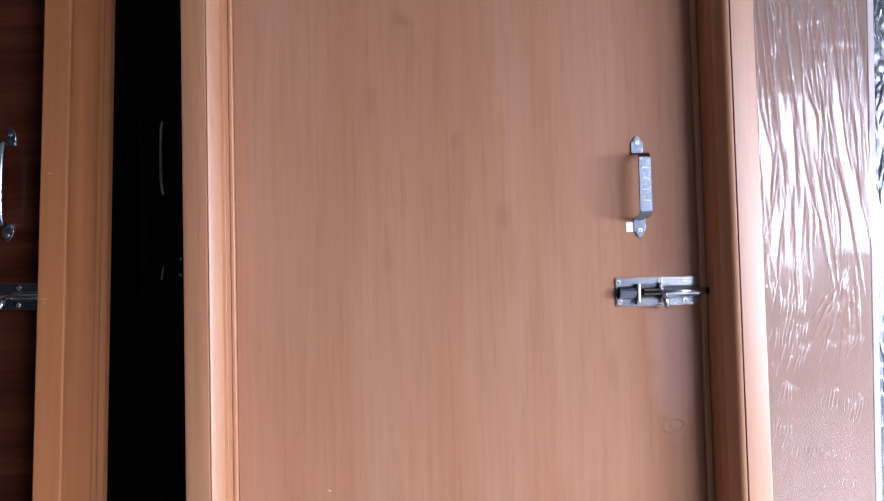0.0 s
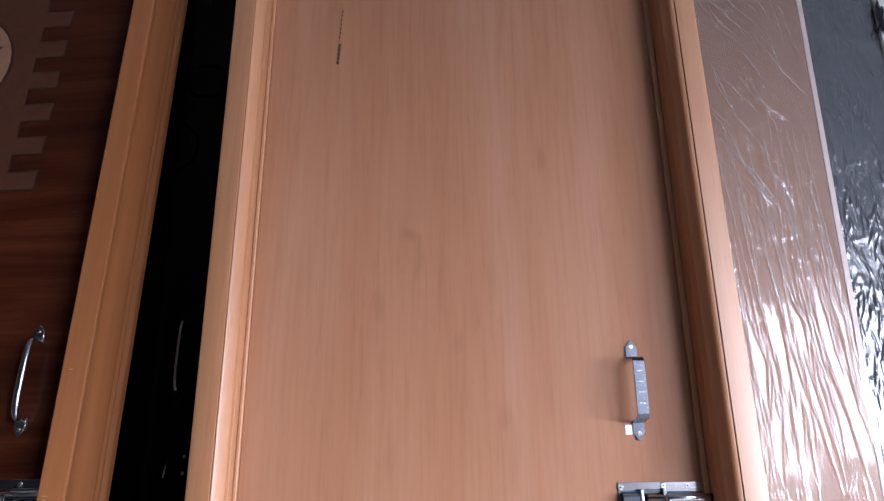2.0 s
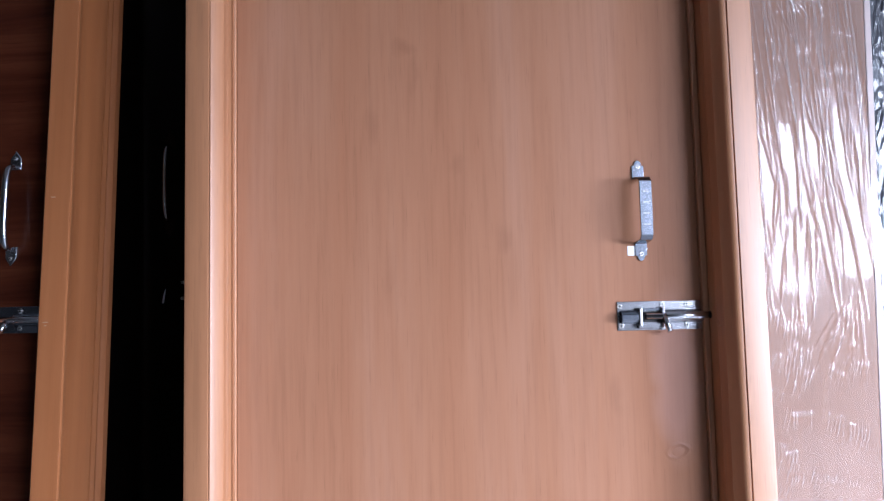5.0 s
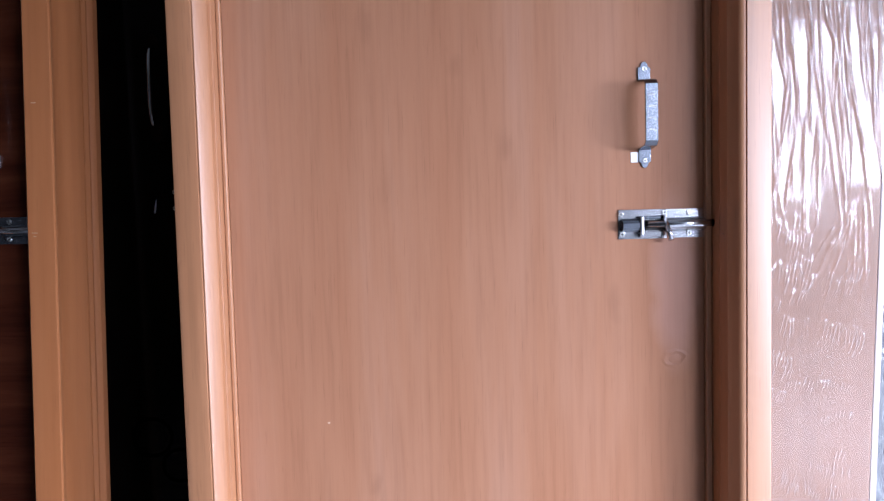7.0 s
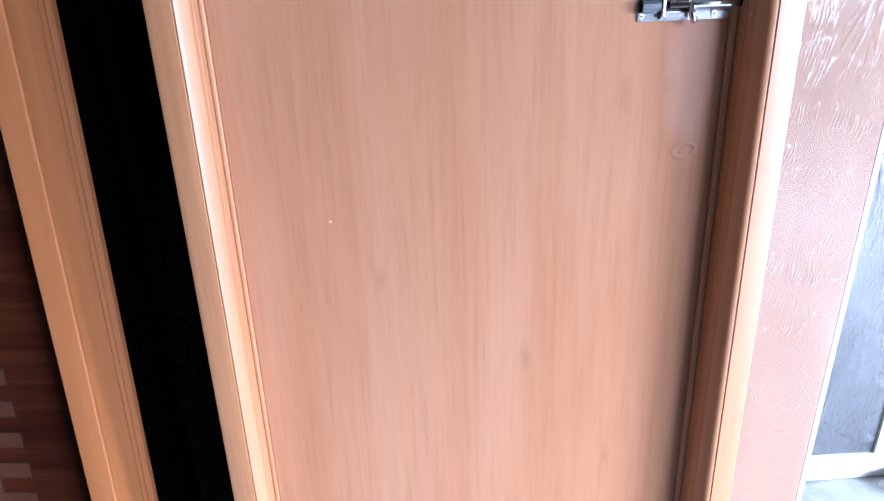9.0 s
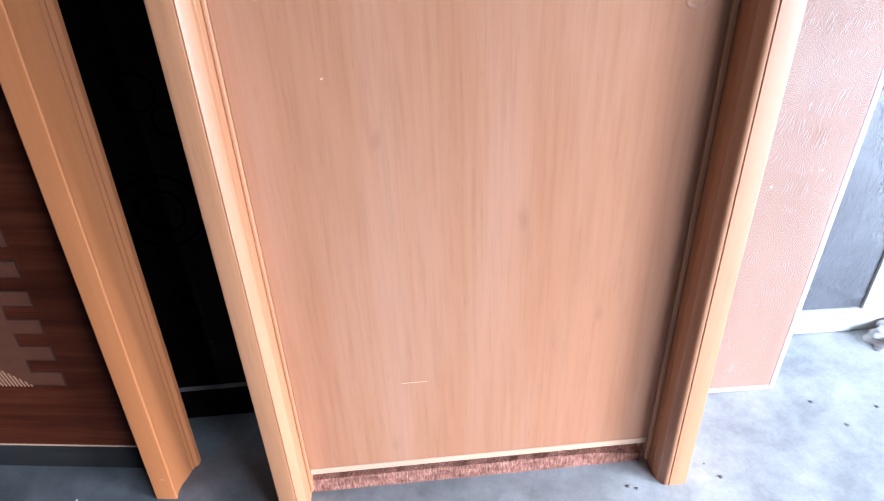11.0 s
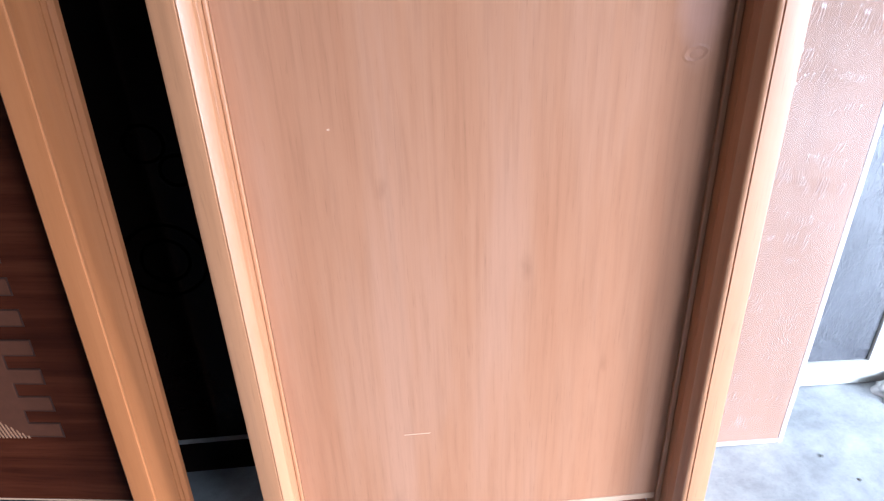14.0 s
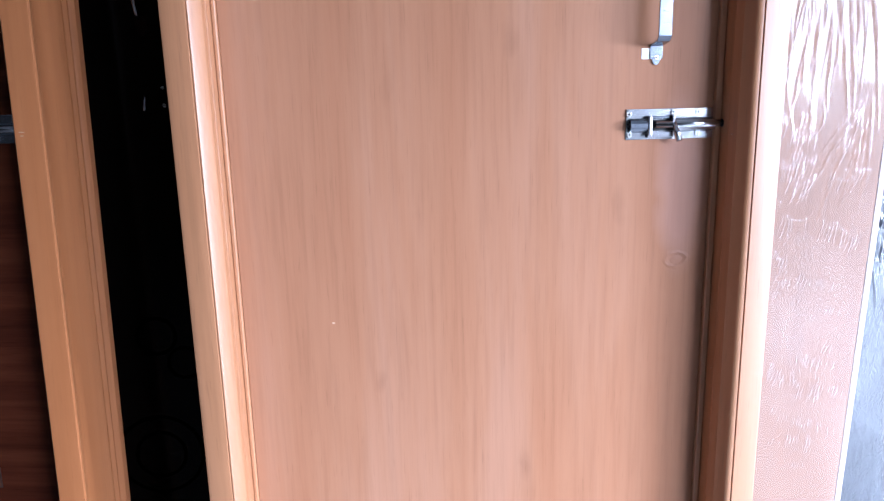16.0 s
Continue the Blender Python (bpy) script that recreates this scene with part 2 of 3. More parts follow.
def film(name, clear, rough, milky, index=2.2):
    """Thin cling film: see-through, with glossy folds."""
    m, n, l, b = material(name)
    n.remove(b)
    out = n["Material Output"]
    tr, gl, mx, fr = (n.new("ShaderNodeBsdfTransparent"), n.new("ShaderNodeBsdfGlossy"), n.new("ShaderNodeMixShader"), n.new("ShaderNodeFresnel"))
    tr.inputs[0].default_value = (*clear, 1)
    gl.inputs["Roughness"].default_value = rough
    fr.inputs[0].default_value = index
    f = noise_tex(n, l, mapped(n, l, (60, 60, 12)), 1.0, 2, 0.5, 0.6)
    bp = n.new("ShaderNodeBump")
    bp.inputs["Strength"].default_value, bp.inputs["Distance"].default_value = 0.002, 0.003
    # a second, softer lobe for the fine haze of handled film
    soft, lobes = n.new("ShaderNodeBsdfGlossy"), n.new("ShaderNodeMixShader")
    soft.inputs["Roughness"].default_value = 0.22
    lobes.inputs[0].default_value = 0.3
    l.new(bp.outputs[0], soft.inputs["Normal"])
    l.new(gl.outputs[0], lobes.inputs[1])
    l.new(soft.outputs[0], lobes.inputs[2])
    l.new(f, bp.inputs["Height"])
    l.new(bp.outputs[0], gl.inputs["Normal"])
    l.new(bp.outputs[0], fr.inputs["Normal"])
    l.new(fr.outputs[0], mx.inputs[0])
    l.new(tr.outputs[0], mx.inputs[1])
    l.new(lobes.outputs[0], mx.inputs[2])
    milk, body = n.new("ShaderNodeBsdfDiffuse"), n.new("ShaderNodeMixShader")
    milk.inputs[0].default_value = (0.85, 0.83, 0.82, 1)
    body.inputs[0].default_value = milky
    l.new(mx.outputs[0], body.inputs[1])
    l.new(milk.outputs[0], body.inputs[2])
    l.new(body.outputs[0], out.inputs[0])
    return m


def black_film():
    m, n, l, b = material("black_plastic_film")
    v = mapped(n, l, (1, 1, 1))
    f = noise_tex(n, l, v, 9.0, 4, 0.6, 1.0)
    l.new(ramp(n, l, f, [(0.3, (0.040, 0.040, 0.049)), (0.7, (0.066, 0.066, 0.078))]), b.inputs["Base Color"])
    l.new(spread(n, l, f, 0.08, 0.20), b.inputs["Roughness"])
    b.inputs["Specular IOR Level"].default_value = 1.0
    b.inputs["Coat Weight"].default_value, b.inputs["Coat Roughness"].default_value = 0.7, 0.2
    g = noise_tex(n, l, mapped(n, l, (95, 95, 40)), 1.0, 4, 0.6, 1.2)
    bump(n, l, g, 0.65, 0.003, b)
    return m


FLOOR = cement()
CLING = film("cling_film", (0.97, 0.96, 0.96), 0.07, 0.045, 1.65)
PLEAT = film("doubled_cling_film", (0.94, 0.93, 0.93), 0.12, 0.10, 2.2)
BLACK_FILM = black_film()


# ---- building blocks ----
def part(name, bm, mat, parent=None, label=""):
    me = bpy.data.meshes.new(name)
    bm.normal_update()
    bm.to_mesh(me)
    bm.free()
    me.materials.append(mat)
    ob = new(name, me)
    if parent:
        ob.parent = parent
    if label:
        ob["label"] = label
    return ob


def thing(name, m, label, category, group="", kind=""):
    ob = new(name)
    kind = kind or "thing"
    ob.empty_display_size = 0.1
    ob.matrix_world = m
    return tagged(ob, label, category, group, kind)


def box(x0, x1, y0, y1, z0, z1, bevel=0.0, bm=None, segments=2):
    bm = bm or bmesh.new()
    made = bmesh.ops.create_cube(bm, size=1.0)
    for v in made["verts"]:
        v.co = ((x0 + x1) / 2 + v.co.x * (x1 - x0), (y0 + y1) / 2 + v.co.y * (y1 - y0), (z0 + z1) / 2 + v.co.z * (z1 - z0))
    if bevel:
        edges = list({e for v in made["verts"] for e in v.link_edges})
        bmesh.ops.bevel(bm, geom=edges, offset=bevel, segments=segments, affect="EDGES", profile=0.5)
    return bm


def prism(outline, place, smooth=False):
    """A closed outline of (u, v) pairs swept between the two ends that place(u, v, end) gives."""
    bm = bmesh.new()
    a = [bm.verts.new(place(u, v, 0)) for u, v in outline]
    b = [bm.verts.new(place(u, v, 1)) for u, v in outline]
    k = len(outline)
    for i in range(k):
        f = bm.faces.new((a[i], a[(i + 1) % k], b[(i + 1) % k], b[i]))
        f.smooth = smooth
    bm.faces.new(a[::-1])
    bm.faces.new(b)
    bmesh.ops.recalc_face_normals(bm, faces=bm.faces)
    for f in bm.faces:
        f.smooth = True
    for e in bm.edges:
        e.smooth = e.is_manifold and e.calc_face_angle() < 0.5
    return bm


def slab(outline, y0, y1, bevel=0.0):
    """A flat plate with its outline in x and z, between two depths."""
    bm = prism(outline, lambda u, v, e: (u, (y0, y1)[e], v))
    if bevel:
        front = [e for e in bm.edges if all(abs(v.co.y - y0) < 1e-6 for v in e.verts)]
        bmesh.ops.bevel(bm, geom=front, offset=bevel, segments=2, affect="EDGES", profile=0.5)
    return bm


def rod(p, q, radius, sides=16, bm=None, radius_2=None):
    bm = bm or bmesh.new()
    p, q = Vector(p), Vector(q)
    m = Matrix.Translation((p + q) / 2) @ (q - p).to_track_quat("Z", "Y").to_matrix().to_4x4()
    made = bmesh.ops.create_cone(bm, cap_ends=True, segments=sides, radius1=radius, radius2=radius if radius_2 is None else radius_2, depth=(q - p).length, matrix=m)
    for f in {f for v in made["verts"] for f in v.link_faces}:
        f.smooth = len(f.verts) == 4
    return bm


def arc(cx, cy, r, a0, a1, n):
    return [(cx + r * math.cos(radians(a0 + (a1 - a0) * i / n)), cy + r * math.sin(radians(a0 + (a1 - a0) * i / n))) for i in range(n + 1)]


def screw(parent, x, y, z, r=0.0042):
    head = part("screw", rod((x, y, z), (x, y - 0.0016, z), r, 18, None, r * 0.75), SCREW, parent)
    bm = box(x - r * 0.55, x + r * 0.55, y - 0.0021, y - 0.0014, z - r * 0.12, z + r * 0.12)
    box(x - r * 0.12, x + r * 0.12, y - 0.00212, y - 0.00142, z - r * 0.55, z + r * 0.55, bm=bm)
    slot = part("screw_slot", bm, DARK, parent)
    return head, slot


# ---- the room ----
def structure(name, bm, mat, label):
    return tagged(part(name, bm, mat), label, "", "", "structure")


structure("floor", box(-2.4, 4.4, -9.2, 0.6, -0.1, 0.0), FLOOR, "worn grey cement floor painted paler towards the lit right side")
structure("ceiling", box(-2.4, 4.4, -9.2, 0.6, 2.62, 2.72), CEIL, "plain grey painted ceiling")
structure("wall_back", box(-2.4, 4.4, 0.47, 0.6, 0.0, 2.62), WALL, "grey-white plastered wall behind the doors")
# unseen walls: sides darkened against fill light, front pale for metal to reflect
structure("wall_left", box(-2.4, -2.2, -9.2, 0.47, 0.0, 2.62), SHADE_WALL, "unseen side wall darkened to cut fill light")
structure("wall_front", box(-2.2, 4.4, -9.2, -9.0, 0.0, 2.62), WALL, "grey-white plastered wall")
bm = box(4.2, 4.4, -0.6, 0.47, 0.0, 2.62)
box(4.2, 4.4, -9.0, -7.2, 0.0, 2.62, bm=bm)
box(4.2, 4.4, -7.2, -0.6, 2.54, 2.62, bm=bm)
structure("wall_right", bm, SHADE_WALL, "unseen darkened side wall with the wide open shop front")
structure("ground", box(-400, 400, -400, 400, -0.24, -0.11), OUTSIDE, "dusty ground outside the open shop front")


# ---- the beech door in the middle ----
W, BOTTOM, TOP = 0.656, 0.072, 2.126


def jamb_profile(inner, nose, outer, side, splay=0.0, groove=0.0037):
    """Jamb outline in plan: straight reveal with a fine joint, round nose, groove, flat face.
    side: +1 opens to the right; splay: slant of the reveal towards the nose, shaped to keep it shaded."""
    s = side
    run = nose - inner
    pts = [(inner, 0.034), (inner, -0.0265), (inner + s * 0.0006, -0.0270), (inner + s * 0.0006, -0.0276), (inner, -0.0281), (inner + run * splay * 0.25, -0.0445)]
    if splay:
        pts += [(inner + run * splay, -0.0545)]
        pts += [(inner + run * (splay + (1 - splay) * (1 - math.cos(radians(a)))), -0.0545 - 0.0065 * math.sin(radians(a))) for a in range(18, 91, 18)]
    else:
        pts += [(inner + run * (1 - max(0.0, math.cos(radians(a))) ** 1.75), -0.045 - 0.016 * math.sin(radians(a)) ** 1.75) for a in range(0, 91, 10)]
    pts += [(nose + s * 0.0008, -0.061), (nose + s * 0.0012, -0.0612 + groove), (nose + s * 0.0026, -0.0612 + groove), (nose + s * 0.003, -0.0612)]
    pts += [(outer - s * 0.004, -0.0612), (outer - s * 0.001, -0.0600), (outer, -0.057), (outer, 0.034)]
    return pts


def beech_door():
    door = thing("framed_door", pose(0, 0, 0), "beech laminate door closed in its moulded frame, leaning upright", "door")
    top = TOP + 0.066
    # right reveal slanted to stay dark, left groove kept shallow to stay bright
    part("jamb", prism(jamb_profile(0.666, 0.685, 0.722, 1, 0.55), lambda u, v, e: (u, v, (0.0, top - 0.0)[e])), FRAME, door)
    part("jamb", prism(jamb_profile(-0.006, -0.019, -0.053, -1, groove=0.0009), lambda u, v, e: (u, v, (0.0, top - 0.0)[e])), FRAME, door)
    # head between the jambs, mitred on the face
    prof = [(TOP + 0.008 + (p[0] - 0.666), p[1]) for p in jamb_profile(0.666, 0.688, 0.724, 1)]
    part("head", prism(prof, lambda u, v, e: ((-0.006 - max(0, u - TOP - 0.008) * 0.62, 0.666 + max(0, u - TOP - 0.008) * 0.98)[e], v - 0.0004, u)), FRAME_H, door)
    # planted stops round the leaf
    part("stop_bead", box(0.6565, 0.6658, -0.006, 0.03, 0.012, TOP + 0.008, 0.002), FRAME, door)
    part("stop_bead", box(-0.0058, 0.0005, -0.005, 0.03, 0.012, TOP + 0.008, 0.0018), FRAME, door)
    part("stop_bead", box(0.0006, 0.6564, -0.006, 0.03, TOP - 0.001, TOP + 0.0078, 0.002), FRAME_H, door)
    leaf = part("leaf", box(0.0008, W, 0.0, 0.03, BOTTOM, TOP, 0.0008), LEAF, door, "pink-brown beech laminate leaf with vertical grain")
    part("lipping", box(0.001, W - 0.001, -0.0008, 0.03, BOTTOM - 0.014, BOTTOM - 0.0004, 0.0006), LIPPING, door, "pale unpainted bottom lipping")
    # maker's mark, a column of small bars
    mark = bmesh.new()
    for i in range(5):
        box(0.1095 + 0.0006 * i, 0.1138 + 0.0006 * i, -0.0006, 0.001, 1.796 + i * 0.0085, 1.8032 + i * 0.0085, bm=mark)
    for i in range(7):
        box(0.1124 + 0.0006 * i, 0.1142 + 0.0006 * i, -0.0006, 0.001, 1.848 + i * 0.009, 1.8535 + i * 0.009, bm=mark)
    part("printed_mark", mark, INK, door, "small dark printed maker's mark")
    part("scratch", box(0.190, 0.235, -0.0004, 0.001, 0.2755, 0.2768), LIPPING, door, "short pale scratch")
    part("scratch", box(0.1220, 0.1255, -0.0003, 0.001, 0.8298, 0.8322), LIPPING, door, "tiny pale chip")
    for x, y, z in ((0.6663, -0.036, 1.078), (0.6662, -0.020, 0.742), (0.6664, -0.040, 1.560)):
        part("scratch", box(x - 0.0008, x + 0.001, y - 0.0012, y + 0.0012, z, z + 0.0022), LIPPING, door, "tiny pale chip")

    # pull handle: bent flat strap with pressed dimples
    h = part("handle", bmesh.new(), STEEL, door, "brushed steel strap handle")
    cx, w = 0.572, 0.0088
    zt, zb = 1.307, 1.183
    side = [(-0.0005, zt - 0.016), (-0.012, zt - 0.0175), (-0.024, zt - 0.0195), (-0.0285, zt - 0.024), (-0.0285, zb + 0.024), (-0.024, zb + 0.0195), (-0.012, zb + 0.0175), (-0.0005, zb + 0.016)]
    th = 0.0024
    bm = bmesh.new()
    ring = []
    k = len(side)
    for i, (y, z) in enumerate(side):
        y0, z0 = side[max(0, i - 1)]
        y1, z1 = side[min(k - 1, i + 1)]
        t = Vector((0, y1 - y0, z1 - z0)).normalized()
        nrm = Vector((0, t.z, -t.y)) * th
        c = Vector((cx, y, z))
        ring.append([bm.verts.new(c + Vector((dx, 0, 0)) + o) for dx, o in ((-w, Vector()), (w, Vector()), (w, nrm), (-w, nrm))])
    for a, b in zip(ring, ring[1:]):
        for i in range(4):
            bm.faces.new((a[i], a[(i + 1) % 4], b[(i + 1) % 4], b[i]))
    bm.faces.new(ring[0])
    bm.faces.new(ring[-1][::-1])
    bmesh.ops.recalc_face_normals(bm, faces=bm.faces)
    bmesh.ops.bevel(bm, geom=list(bm.edges), offset=0.0005, segments=1, affect="EDGES")
    bm.to_mesh(h.data)
    bm.free()
    for zc, s in ((zt, 1), (zb, -1)):
        pts = [(cx - w, zc - s * 0.016), (cx + w, zc - s * 0.016), (cx + w, zc + s * 0.003)]
        pts += [(cx + 0.0055 * math.cos(radians(a)), zc + s * (0.0035 + 0.0075 * math.sin(radians(a)))) for a in range(0, 181, 20)]
        pts += [(cx - w, zc + s * 0.003)]
        part("foot", slab(pts, -0.0022, 0.0, 0.0004), STEEL, h)
        screw(h, cx, -0.0022, zc + s * 0.001, 0.0036)
    for i in range(4):
        zc = zt - 0.0385 - i * 0.0155
        bm = bmesh.new()
        for s in (-1, 1):
            bmesh.ops.create_uvsphere(bm, u_segments=10, v_segments=6, radius=0.0026, matrix=Matrix.Translation((cx + s * 0.0024, -0.0305, zc)) @ Matrix.Diagonal((1.0, 0.35, 0.55, 1)))
        # brighter screw zinc paints the glints of the pressed dimples
        part("dimple", bm, SCREW, h)
    part("sticker", box(cx - 0.0195, cx - 0.0085, -0.0008, 0.001, zb - 0.003, zb + 0.011, 0.0003), STICKER, door, "scrap of white sticker beside the handle")

    # tower bolt, shot into the jamb
    bolt = part("tower_bolt", slab([(0.5335, 1.0735), (0.6558, 1.0735), (0.6558, 1.1145), (0.5335, 1.1145)], -0.0016, 0.0, 0.0005), CHROME, door, "bright steel tower bolt shot into the jamb")
    zc = 1.0925
    prof = [(zc - 0.0095, -0.0016), (zc - 0.0065, -0.0095), (zc - 0.003, -0.0118), (zc + 0.003, -0.0118), (zc + 0.0065, -0.0095), (zc + 0.0095, -0.0016)]
    part("barrel", prism(prof, lambda u, v, e: ((0.5375, 0.566)[e], v, u)), STEEL, bolt)
    part("barrel", prism(prof, lambda u, v, e: ((0.600, 0.6555)[e], v, u)), CHROME, bolt)
    part("bolt_slot", box(0.566, 0.600, -0.0026, -0.0014, zc - 0.0075, zc + 0.0075), DARK, bolt)
    bm = rod((0.572, -0.0075, zc + 0.001), (0.683, -0.0075, zc + 0.001), 0.0048, 18)
    part("bolt_rod", bm, CHROME, bolt)
    bm = rod((0.5985, -0.008, zc + 0.003), (0.603, -0.017, zc - 0.021), 0.0042, 16)
    part("bolt_knob", bm, CHROME, bolt)
    part("barrel_strap", box(0.561, 0.566, -0.013, -0.001, zc - 0.013, zc + 0.013, 0.0012), CHROME, bolt)
    part("barrel_strap", box(0.594, 0.599, -0.0125, -0.001, zc + 0.004, zc + 0.014, 0.0012), CHROME, bolt)
    part("bolt_rail", box(0.562, 0.599, -0.0065, -0.001, zc - 0.0165, zc - 0.0085, 0.001), CHROME, bolt)
    part("bolt_rail", box(0.566, 0.594, -0.0065, -0.001, zc + 0.0085, zc + 0.0125, 0.001), STEEL, bolt)
    for x, z in ((0.537, 1.1078), (0.5385, 1.0802), (0.599, 1.1098), (0.634, 1.1092), (0.634, 1.0802)):
        screw(bolt, x, -0.0018, z)
    part("keep_hole", rod((0.6668, -0.0075, zc + 0.001), (0.6655, -0.0075, zc + 0.001), 0.0056, 18), DARK, door)
    return door


beech_door()

# rough timber offcut that the leaf stands over
bm = box(0.0, 0.652, 0.004, 0.034, 0.0, 0.036)
bmesh.ops.subdivide_edges(bm, edges=[e for e in bm.edges if abs(e.verts[0].co.x - e.verts[1].co.x) > 0.1], cuts=420, use_grid_fill=True)
for v in bm.verts:
    k = 0.22 * noise.noise((v.co.x * 75, v.co.z * 40, 3.1)) + 0.9 * noise.noise((v.co.x * 31, 0, 8))
    if v.co.z > 0.02:
        v.co.z += 0.0034 * k - 0.012 * max(0, v.co.x - 0.54) / 0.1
    v.co.y -= 0.0005 * k
tagged(part("timber_offcut", bm, BLOCK), "rough sawn reddish timber offcut lying under the door leaf", "timber")


# ---- the dark inlaid door beside it ----
def plain_handle(parent, x, y, zt, zb, bow=0.034, finish=None, thick=0.006):
    """Bow handle of round bar with pointed feet."""
    finish = finish or CHROME
    h = part("handle", bmesh.new(), finish, parent, "polished steel bow handle")
    bm = bmesh.new()
    n = 28
    rings = []
    for i in range(n + 1):
        # a flattened arch between the two feet
        a = math.pi * i / n
        c, d = math.cos(a), math.sin(a)
        up = math.copysign(abs(c) ** 0.55, c)
        out = d ** 0.5
        rings.append(Vector((x, y - 0.001 - bow * out, (zt + zb) / 2 + ((zt - zb) / 2 - 0.018) * up)))
    loops = []
    for i, p in enumerate(rings):
        t = (rings[min(n, i + 1)] - rings[max(0, i - 1)]).normalized()
        side = Vector((1, 0, 0))
        nrm = t.cross(side)
        r = thick * (0.8 + 0.2 * math.sin(math.pi * i / n))
        loops.append([bm.verts.new(p + side * r * math.cos(k * math.pi / 6) + nrm * r * 0.75 * math.sin(k * math.pi / 6)) for k in range(12)])
    for a, b in zip(loops, loops[1:]):
        for k in range(12):
            bm.faces.new((a[k], a[(k + 1) % 12], b[(k + 1) % 12], b[k])).smooth = True
    bm.faces.new(loops[0])
    bm.faces.new(loops[-1])
    bmesh.ops.recalc_face_normals(bm, faces=bm.faces)
    bm.to_mesh(h.data)
    bm.free()
    for zc, s in ((zt, 1), (zb, -1)):
        pts = [(x - 0.010, zc - s * 0.022), (x + 0.010, zc - s * 0.022), (x + 0.009, zc - s * 0.004), (x, zc + s * 0.008), (x - 0.009, zc - s * 0.004)]
        part("foot", slab(pts, y - 0.003, y, 0.0008), finish if finish == CHROME else BLACK_RING, h)
        if finish == CHROME:
            screw(h, x, y - 0.003, zc - s * 0.004, 0.0034)
    return h


def inlaid_door():
    door = thing("inlaid_door", pose(-0.270, 0.019, 0, -2.5, 0, -8), "dark walnut door with geometric inlay in a beech frame", "door")
    prof = [(-0.043, 0.086), (-0.043, 0.003), (-0.040, 0.0), (-0.004, 0.0), (-0.0012, 0.001), (0.0, 0.004)]
    prof += [(-0.0025, 0.010), (-0.0035, 0.018), (-0.0022, 0.032), (0.0015, 0.048), (0.0045, 0.060), (0.0055, 0.0655), (0.0025, 0.0658), (0.0025, 0.0678)]
    prof += [(0.0062, 0.0682), (0.0088, 0.0742), (0.0058, 0.0746), (0.0058, 0.0764), (0.0098, 0.0768), (0.0118, 0.079), (0.015, 0.084), (0.015, 0.095), (-0.02, 0.095), (-0.02, 0.086)]
    top = 2.34
    part("jamb", prism(prof, lambda u, v, e: (u, v, (0.0, top)[e])), ORANGE, door)
    part("jamb", prism([(-0.83 - u, v) for u, v in prof], lambda u, v, e: (u, v, (0.0, top)[e])), ORANGE, door)
    part("head", prism([(top - 0.043 - u - 0.0, v) for u, v in prof], lambda u, v, e: ((-0.787, -0.043)[e], v + 0.0004, u - 0.0)), ORANGE_H, door)
    y = 0.06
    part("leaf", box(-0.80, -0.03, y, y + 0.032, 0.082, 2.31, 0.001), WALNUT, door, "dark red-brown walnut laminate leaf")
    part("lipping", box(-0.80, -0.03, y - 0.0005, y + 0.03, 0.078, 0.0816, 0.0005), LIPPING, door, "thin worn bottom edge")

    # stepped panel, its right side toothed; upper and lower fields
    for name, z0, z1, right in (("upper", 1.64, 2.165, -0.206), ("lower", 0.243, 0.78, -0.178)):
        step = 0.0735 if name == "upper" else 0.0605
        depth = 0.058
        tooth = step * 0.48

        def teeth(edge):
            z = z0
            pts = [(right - 0.5, z0 - edge), (right + edge, z0 - edge)]
            while z + step < z1 + 0.001:
                pts += [(right + edge, z + tooth + edge), (right - depth + edge, z + tooth + edge), (right - depth + edge, z + step - edge), (right + edge, z + step - edge)]
                z += step
            return pts + [(right + edge, z + tooth + edge), (right - 0.5, z + tooth + edge)]

        part("inlay_border", slab(teeth(0.0028), y - 0.0008, y + 0.001), INLAY_DARK, door, "dark line round the inlay field")
        part("inlay_field", slab(teeth(0.0), y - 0.0016, y + 0.001, 0.0003), INLAY, door, "mid-brown stepped inlay field")
    # corner hatching and the round flower
    for cx, top_z, sgn in ((-0.295, 2.192, -1), (-0.242, 0.238, 1)):
        for i in range(19 if sgn < 0 else 30):
            x = cx - i * 0.0072
            run = 0.006 + i * 0.0065
            pts = [(x, top_z), (x - 0.0028, top_z), (x - 0.0028 - run * 0.25, top_z + sgn * run), (x - run * 0.25, top_z + sgn * run)]
            part("inlay_line", slab(pts, y - 0.0022, y - 0.0014), INLAY_PALE, door)
    # small lattice at the end of the upper hatching
    for i in range(6):
        for j in range(5):
            u, v = -0.522 + i * 0.0165 + (j % 2) * 0.008, 2.092 + j * 0.0165
            if 0.8 < i + j < 8.5:
                pts = [(u - 0.0068, v), (u, v - 0.0058), (u + 0.0068, v), (u, v + 0.0058)]
                part("inlay_diamond", slab(pts, y - 0.0024, y - 0.0008), INLAY_PALE, door)
    for cz in (1.925, 0.52):
        cx = -0.435
        part("flower_ring", slab(arc(cx, cz, 0.124, 0, 348.75, 31), y - 0.0021, y - 0.0008), INLAY_DARK, door)
        disc = part("flower_disc", slab(arc(cx, cz, 0.119, 0, 348.75, 31), y - 0.0027, y - 0.0008), INLAY_PALE, door, "pale round inlay with dark petals")
        for i in range(8):
            a = radians(22.5 + 45 * i)
            c, s = math.cos(a), math.sin(a)
